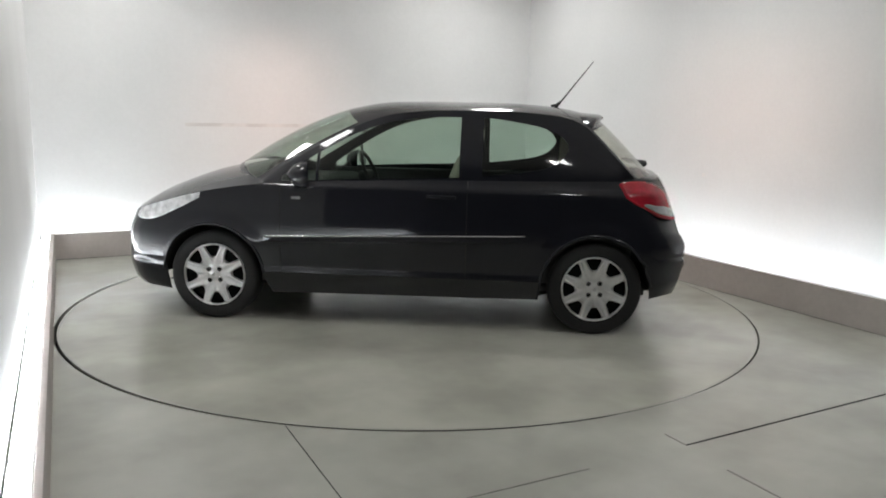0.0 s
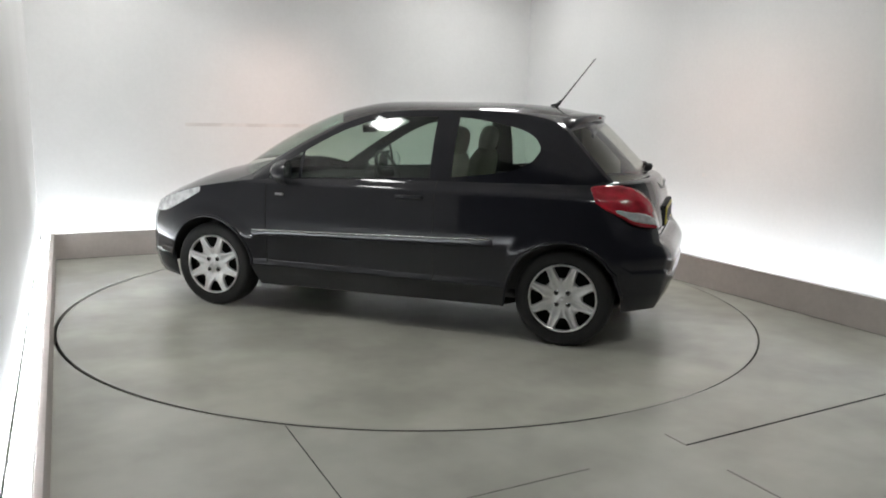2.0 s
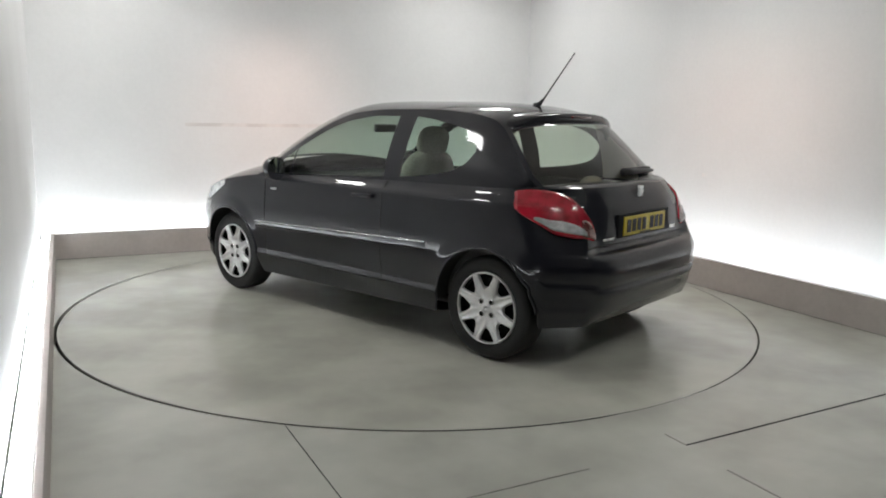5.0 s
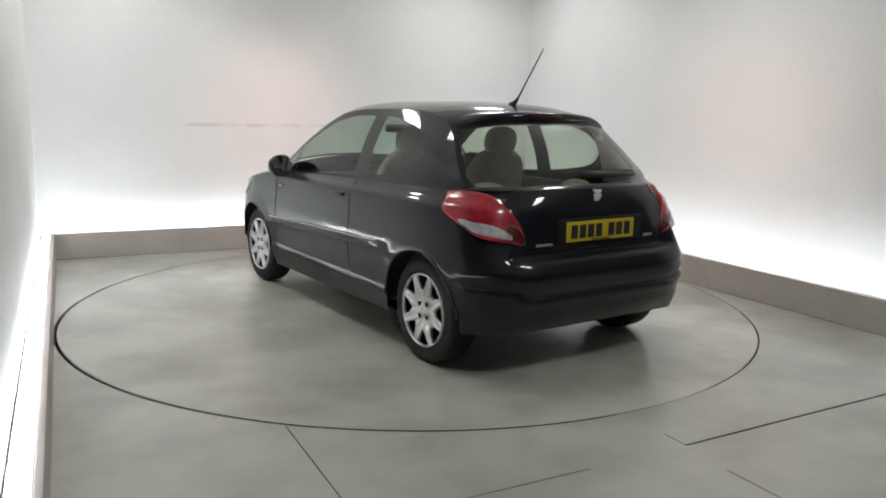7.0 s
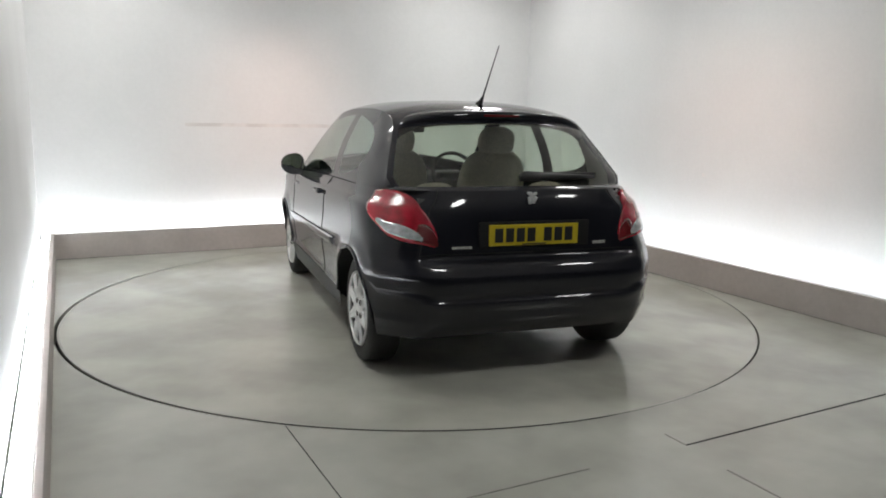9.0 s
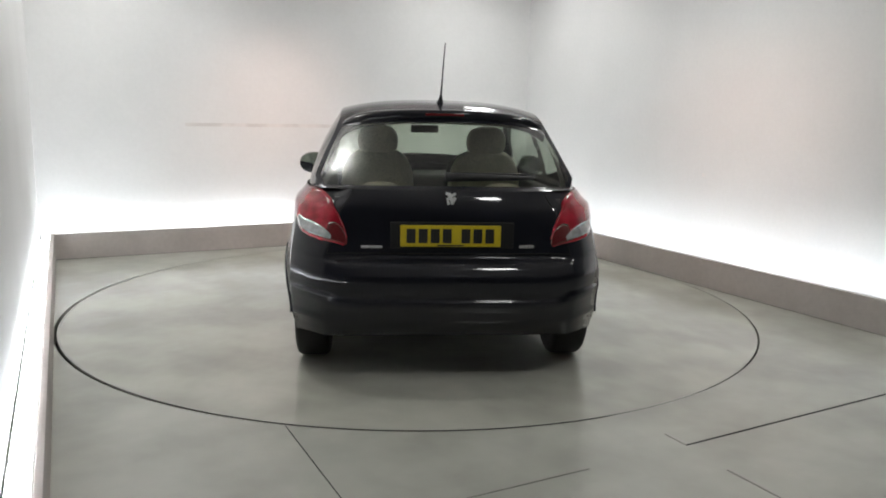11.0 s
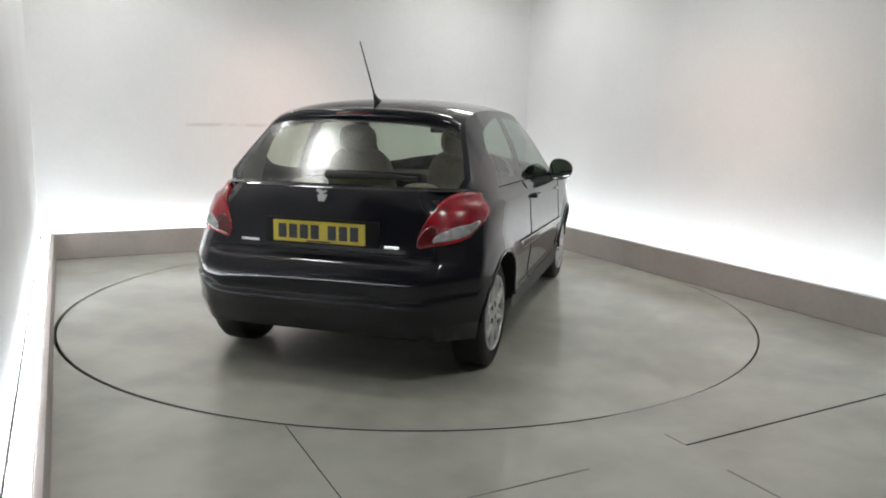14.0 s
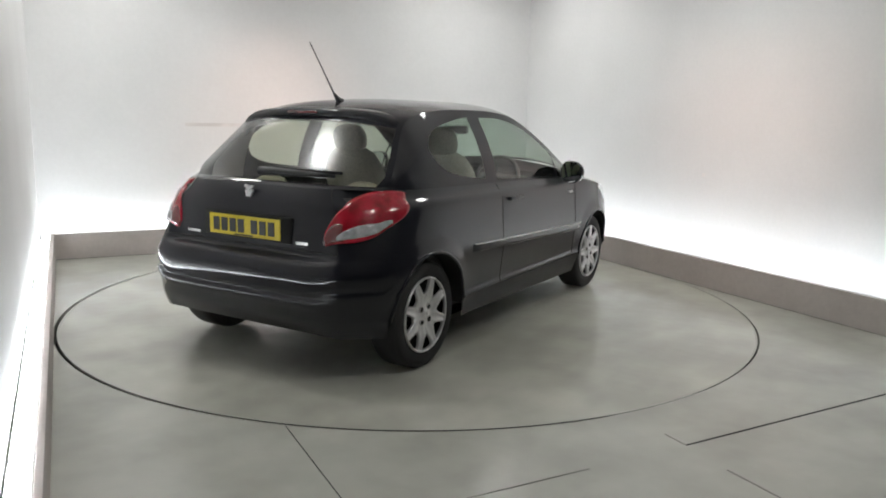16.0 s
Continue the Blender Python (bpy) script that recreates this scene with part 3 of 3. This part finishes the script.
    part("brake_light", box_bm(-1.347, -1.33, -0.11, 0.11, 1.396, 1.410, 0.003), RED_DEEP, car, "dark red high brake light")

    # ledge between the rear screen and the tailgate
    rows = [[], [], []]
    for s in [-1 + k / 20 for k in range(41)]:
        a = roof_point(-1.515, s)
        c = tail_column(abs(s) * 0.75, 1.0)
        b = flank(c, belt_z(flank(c, 0.8).x))
        b.y = math.copysign(b.y, s)
        rows[0].append(a)
        rows[1].append((a + b) / 2 + Vector((-0.004, 0, 0.013)))
        rows[2].append(b)
    piece("tailgate_ledge", *sheet(rows), PAINT, tailgate)

    # tail lamps
    t0, t1 = tail_column(0.525, 0.75), column_at(-1.392, 0.95)
    top_l = pchip((t0, 0.752), (tail_column(0.555, 0.82), 0.835), (tail_column(0.61, 0.90), 0.925), (tail_column(0.655, 0.97), 0.986), (tail_column(0.69, 0.99), 1.0), (column_at(-1.50, 0.99), 1.002), (column_at(-1.42, 0.97), 0.994), (t1, 0.972))
    low_l = pchip((t0, 0.728), (tail_column(0.60, 0.76), 0.748), (column_at(-1.64, 0.8), 0.785), (column_at(-1.57, 0.83), 0.825), (column_at(-1.49, 0.87), 0.862), (column_at(-1.43, 0.92), 0.894), (t1, 0.93))
    r0, r1 = tail_column(0.60, 0.77), column_at(-1.53, 0.86)
    for sgn in (1, -1):
        fl = (lambda v, f: (v, f)) if sgn == 1 else mirrored
        lamp = piece("tail_lamp", *fl(*skin_patch(t0, t1, low_l, top_l, 0.008, 30, 12, 0.03)), RED, car, "red tail lamp with a clear reversing section")
        piece("reversing_lens", *fl(*skin_patch(r0, r1, lambda c: low_l(c) + 0.013, lambda c: low_l(c) + 0.015 + 0.056 * math.sin(math.pi * min(1, max(0, (c - r0) / (r1 - r0)))) ** 0.7, 0.012, 16, 5, 0.008)), CLEAR, lamp, "clear white lens")
        d1 = tail_column(0.625, 0.86)
        piece("inner_lens", *fl(*skin_patch(t0 + 0.004, d1, lambda c: low_l(c) + 0.006, lambda c: top_l(c) - 0.006 - (top_l(c) - low_l(c) - 0.02) * 0.55 * ((c - t0) / (d1 - t0)) ** 1.5, 0.0095, 14, 6, 0.004)), RED_DEEP, lamp, "dark red inner lens")
        # headlamp
        h_hi = lambda c: belt_z(flank(c, 0.8).x) - 0.006
        h0, h1 = column_at(1.33, 0.8), column_at(1.86, 0.72)
        piece("headlamp", *fl(*skin_patch(h0, h1, lambda c: h_hi(c) - 0.012 - 0.10 * math.sin(math.pi * min(1, (c - h0) / (h1 - h0) * 0.85 + 0.05)), h_hi, 0.006, 20, 8, 0.02)), HEADLENS, car, "clear swept-back headlamp")

    # side mouldings and sill lines
    m0, m1 = column_at(-0.84, 0.6), column_at(0.92, 0.6)
    mould = lambda c: 0.648 - 0.055 * (flank(c, 0.6).x + 0.87) / 1.79
    both("side_moulding", *skin_patch(m0, m1, lambda c: mould(c) - 0.045, mould, 0.014, 40, 4, 0.016), PAINT, car, "black body-side rubbing strip")
    both("bright_strip", *skin_patch(m0 + 0.005, m1 - 0.01, lambda c: mould(c) - 0.004, lambda c: mould(c) + 0.002, 0.0165, 40, 2, 0.008), ALLOY, car, "thin bright moulding edge")

    # panel gaps
    def seam(cs, zs):
        pts = [flank(c, z) for c, z in zip(cs, zs)]
        pts = [p + Vector((0, 0.0005, 0)) if abs(p.y) > 0.3 else p for p in pts]
        return tube_along(pts, 0.0028, 5)
    n = 16
    for cs, zs in (([door0] * n, [0.345 + 0.64 * k / (n - 1) for k in range(n)]), ([door1] * n, [0.345 + 0.60 * k / (n - 1) for k in range(n)]),
                   ([door0 + (door1 - door0) * k / 24 for k in range(25)], [0.345] * 25), ([tail_in] * n, [0.70 + 0.32 * k / (n - 1) for k in range(n)])):
        both("panel_gap", *seam(cs, zs), DARK, car)
    pts = [flank(-1 + (tail_in + 1) * k / 30, 0.694) for k in range(31)]
    v, f = tube_along([Vector((p.x, p.y, p.z)) for p in pts] , 0.004, 6)
    both("panel_gap", v, f, DARK, car)

    # handles
    for sgn in (1, -1):
        p = flank(column_at(-0.27, 0.88), 0.88)
        b = box_bm(-0.36, -0.17, p.y + 0.012, p.y + 0.03, 0.868, 0.893, 0.008, 3)
        bmesh.ops.create_cube(b, size=1, matrix=Matrix.LocRotScale((-0.345, p.y + 0.006, 0.88), None, (0.02, 0.03, 0.018)))
        bmesh.ops.create_cube(b, size=1, matrix=Matrix.LocRotScale((-0.185, p.y + 0.006, 0.88), None, (0.02, 0.03, 0.018)))
        if sgn < 0:
            bmesh.ops.scale(b, vec=(1, -1, 1), verts=b.verts)
            bmesh.ops.reverse_faces(b, faces=b.faces)
        part("door_handle", b, PAINT, doors[0 if sgn > 0 else 1], "black door handle")

    # door mirrors
    for sgn in (1, -1):
        rows = []
        for k in range(13):
            t = k / 12
            rr = math.sin(math.pi * min(1, t * 0.62 + 0.0)) ** 0.6 if k else 0.0
            x = 0.735 - 0.135 * t
            rows.append([Vector((x - 0.022 * math.cos(a) * rr, sgn * (0.900 + 0.094 * rr * math.copysign(abs(math.cos(a)) ** 0.85, math.cos(a))), 1.0 + (0.084 - 0.014 * math.cos(a)) * rr * math.copysign(abs(math.sin(a)) ** 0.85, math.sin(a)))) for a in [2 * math.pi * q / 24 for q in range(25)]])
        mir = piece("door_mirror", *sheet(rows, flip=sgn > 0), PAINT, car, "black door mirror housing")
        rim = rows[-1]
        piece("mirror_glass", *sheet([[p * 1.0 + Vector((0.004, 0, 0)) for p in rim], [(rim[0] + rim[12]) / 2 + Vector((0.004, 0, 0))] * len(rim)]), MIRROR, mir, "mirror glass")
        v, f = tube_along([(0.70, sgn * 0.78, 0.955), (0.69, sgn * 0.83, 0.96), (0.68, sgn * 0.88, 0.965)], 0.028, 10, 0.022)
        piece("mirror_arm", v, f, TRIM, mir)
        part("side_indicator", box_bm(0.66, 0.72, min(sgn * 0.852, sgn * 0.874), max(sgn * 0.852, sgn * 0.874), 0.840, 0.858, 0.005), CLEAR, car, "small clear side repeater")

    # number plate with bars in place of characters
    plate = part("number_plate", box_bm(-1.822, -1.812, -0.26, 0.26, 0.733, 0.844, 0.003), YELLOW, car, "yellow rear number plate with black characters", smooth=False)
    part("maker_mark_bar", box_bm(-1.8245, -1.8215, -0.07, 0.07, 0.7365, 0.7435), INK, plate, smooth=False)
    # raised panel, its near-black colour stands in for the recess's shade
    part("recess_shade_panel", box_bm(-1.814, -1.79, -0.33, 0.31, 0.722, 0.858, 0.006), DARK, tailgate, "matte black panel in place of the shaded plate recess")
    for k in range(7):
        y = 0.205 - k * 0.062 - (0.035 if k >= 4 else 0)
        part("character_bar", box_bm(-1.8245, -1.8215, y - 0.023, y + 0.023, 0.752, 0.826), INK, plate, smooth=False)
    # badge and lettering as plain shapes
    bm = bmesh.new()
    for dy, dz, w, h, ang in ((0.0, 0.0, 0.018, 0.055, -25), (0.012, 0.02, 0.03, 0.014, 20), (-0.014, -0.014, 0.014, 0.04, 30), (0.014, -0.016, 0.012, 0.036, -10), (-0.012, 0.016, 0.03, 0.011, -30)):
        bmesh.ops.create_cube(bm, size=1, matrix=pose(-1.775, dy, 0.98 + dz, ang) @ Matrix.Diagonal((0.014, w, h, 1)))
    part("badge", bm, BADGE, tailgate, "chrome badge", smooth=False)
    for y0, y1, z0, z1, text in ((0.35, 0.46, 0.722, 0.736, "row of small chrome letters as a bar"), (-0.44, -0.36, 0.725, 0.741, "chrome model lettering as a bar")):
        xs_bar = [flank(tail_column(y, 0.73), 0.73).x for y in (y0, y1)]
        bm = bmesh.new()
        bmesh.ops.create_cube(bm, size=1, matrix=Matrix.Translation(((xs_bar[0] + xs_bar[1]) / 2, (y0 + y1) / 2, (z0 + z1) / 2)) @ Matrix.Rotation(math.atan2(xs_bar[0] - xs_bar[1], y1 - y0), 4, "Z") @ Matrix.Diagonal((0.012, y1 - y0, z1 - z0, 1)))
        part("lettering_bar", bm, ALLOY, tailgate, text, smooth=False)

    # rear wiper, aerial
    out = Vector((-0.020, 0, 0.016))
    v, f = tube_along([roof_point(-1.485, q) + out for q in (0.03, -0.12, -0.30, -0.5, -0.66)], 0.026, 8, 0.010)
    wiper = piece("rear_wiper", v, f, TRIM, car, "black rear wiper")
    v, f = tube_along([roof_point(-1.465, q) + out * 0.6 for q in (-0.04, -0.2, -0.4, -0.55, -0.68)], 0.009, 6)
    piece("blade", v, f, RUBBER, wiper)
    v, f = tube_along([(-0.985, 0, 1.47), (-1.02, 0, 1.485), (-1.05, 0, 1.515)], 0.022, 10, 0.008)
    aerial = piece("aerial", v, f, TRIM, car, "black roof aerial")
    v, f = tube_along([(-1.04, 0, 1.50), (-1.12, 0, 1.605), (-1.27, 0, 1.80)], 0.006, 6, 0.0032)
    piece("mast", v, f, TRIM, aerial)

    # underside, arches
    rows = []
    for x in [-1.78 + 3.5 * k / 30 for k in range(31)]:
        wd = 0.74 if -1.6 < x < 1.6 else 0.55
        near_wheel = min(abs(x - AXLE), abs(x + AXLE)) < ARCH_R + 0.02
        rows.append([(x, s * (0.56 if near_wheel else wd), 0.20 if x > -1.45 else 0.25) for s in (-1, -0.5, 0, 0.5, 1)])
    piece("underbody", *sheet(rows), DARK, car, "black underside")
    for xw in (-AXLE, AXLE):
        for sgn in (1, -1):
            r = ARCH_R + 0.004
            arc = [math.pi * k / 20 for k in range(21)]
            rows = [[Vector((xw + r * math.cos(a), sgn * y, WHEEL_R + r * math.sin(a))) for a in arc] for y in (0.80, 0.56)]
            rows.insert(0, [Vector((xw + ARCH_R * math.cos(a), sgn * (flank(column_at(xw + ARCH_R * math.cos(a), 0.5), max(0.24, WHEEL_R + ARCH_R * math.sin(a))).y - 0.004), WHEEL_R + ARCH_R * math.sin(a))) for a in arc])
            rows.append([Vector((xw, sgn * 0.56, WHEEL_R))] * len(arc))
            piece("arch_liner", *sheet(rows), DARK, car, "black wheel arch liner")
    for xw in (-AXLE, AXLE):
        pts = []
        for k in range(29):
            a = math.pi * (0.03 + 0.94 * k / 28)
            x, z = xw + (ARCH_R + 0.004) * math.cos(a), WHEEL_R + (ARCH_R + 0.004) * math.sin(a)
            pts.append(flank(column_at(x, z), z) + Vector((0, 0.001, 0)))
        both("arch_lip", *tube_along(pts, 0.010, 8), PAINT, car)
    # cabin
    for y in (0.37, -0.37):
        seat = part("front_seat", box_bm(-0.20, 0.32, y - 0.25, y + 0.25, 0.40, 0.56, 0.05, 3), FABRIC, car, "grey cloth front seat")
        b = pad_bm(0.085, 0.25, 0.35, 0.345, 3.2)
        bmesh.ops.transform(b, matrix=pose(-0.22, y, 0.50, 0, -17), verts=b.verts)
        part("seat_back", b, FABRIC, seat)
        b = pad_bm(0.06, 0.135, 0.105, 0.09)
        bmesh.ops.transform(b, matrix=pose(-0.405, y, 1.135, 0, -12), verts=b.verts)
        part("headrest", b, FABRIC, seat)
        for dy in (-0.05, 0.05):
            v, f = tube_along([(-0.385, y + dy, 1.06), (-0.42, y + dy, 1.17)], 0.007, 6)
            piece("headrest_post", v, f, CHROME, seat)
    bench = part("rear_seat", box_bm(-1.10, -0.62, -0.62, 0.62, 0.42, 0.58, 0.05, 3), FABRIC, car, "grey cloth rear bench")
    b = box_bm(-0.06, 0.06, -0.62, 0.62, 0, 0.45, 0.04, 3)
    bmesh.ops.transform(b, matrix=pose(-1.08, 0, 0.52, 0, -20), verts=b.verts)
    part("seat_back", b, FABRIC, bench)
    for y in (0.36, -0.36):
        b = pad_bm(0.045, 0.125, 0.075, 0.065)
        bmesh.ops.transform(b, matrix=pose(-1.205, y, 0.875, 0, -12), verts=b.verts)
        part("headrest", b, FABRIC, bench)
    b = box_bm(0.55, 1.15, -0.68, 0.68, 0.62, 0.92, 0.06, 3)
    part("dashboard", b, CABIN, car, "dark dashboard")
    v, f = tube_along([Vector((0.42 + 0.075 * math.sin(a), -0.37 + 0.18 * math.cos(a), 0.93 + 0.165 * math.sin(a))) for a in [2 * math.pi * k / 28 for k in range(29)]], 0.015, 8)
    sw = piece("steering_wheel", v, f, CABIN, car, "black steering wheel")
    part("hub", box_bm(0.42, 0.50, -0.50, -0.24, 0.88, 0.95, 0.02), CABIN, sw)
    part("rear_view_mirror", box_bm(0.40, 0.43, -0.11, 0.11, 1.26, 1.32, 0.012), CABIN, car)
    part("parcel_shelf", box_bm(-1.62, -1.20, -0.62, 0.62, 0.955, 0.975, 0.006), CABIN, car, "dark parcel shelf")
    part("cabin_floor", box_bm(-1.6, 0.9, -0.74, 0.74, 0.26, 0.30), CABIN, car)
    for sgn in (1, -1):
        part("door_lining", box_bm(-1.5, 0.8, min(sgn * 0.70, sgn * 0.76), max(sgn * 0.70, sgn * 0.76), 0.32, 0.95, 0.01), CABIN, car)
    part("bulkhead", box_bm(0.88, 1.0, -0.74, 0.74, 0.26, 0.88), CABIN, car)
    part("tail_lining", box_bm(-1.68, -1.64, -0.60, 0.60, 0.40, 0.97), CABIN, car)

    # pale lining inside the rear pillars
    rows = []
    for k in range(9):
        x = -1.40 + 0.30 * k / 8
        lo, hi = belt_z(x) - 0.02, rail_z(x) - 0.05
        rows.append([cabin_side(x, lo + (hi - lo) * q / 6) - Vector((0, 0.04, 0)) for q in range(7)])
    both("pillar_lining", *sheet(rows), LINING, car, "pale grey pillar lining")

    # wheels
    first = build_wheel()
    first.parent = car
    first.matrix_basis = pose(AXLE, 0.735, WHEEL_R, 0, 4, 0)
    copy_thing(first, pose(-AXLE, 0.735, WHEEL_R, 0, 3, 0))
    copy_thing(first, pose(AXLE, -0.735, WHEEL_R, 0, 20, 180))
    copy_thing(first, pose(-AXLE, -0.735, WHEEL_R, 0, 5, 180))
    return car


build_room()
build_lights()
turntable = build_turntable()
car = build_car()


def motions():
    """The turntable carries the car round at a steady pace."""
    start, rate, aside = 172.92, -7.26, Vector((0.0, -0.089, 0.0))
    spin, carry = [], []
    for k in range(33):
        t = k * 0.5
        m = pose(0, 0, 0, 0, 0, start + rate * t)
        spin.append((t, m))
        carry.append((t, m @ Matrix.Translation(aside)))
    walk(turntable, spin)
    walk(car, carry)


motions()
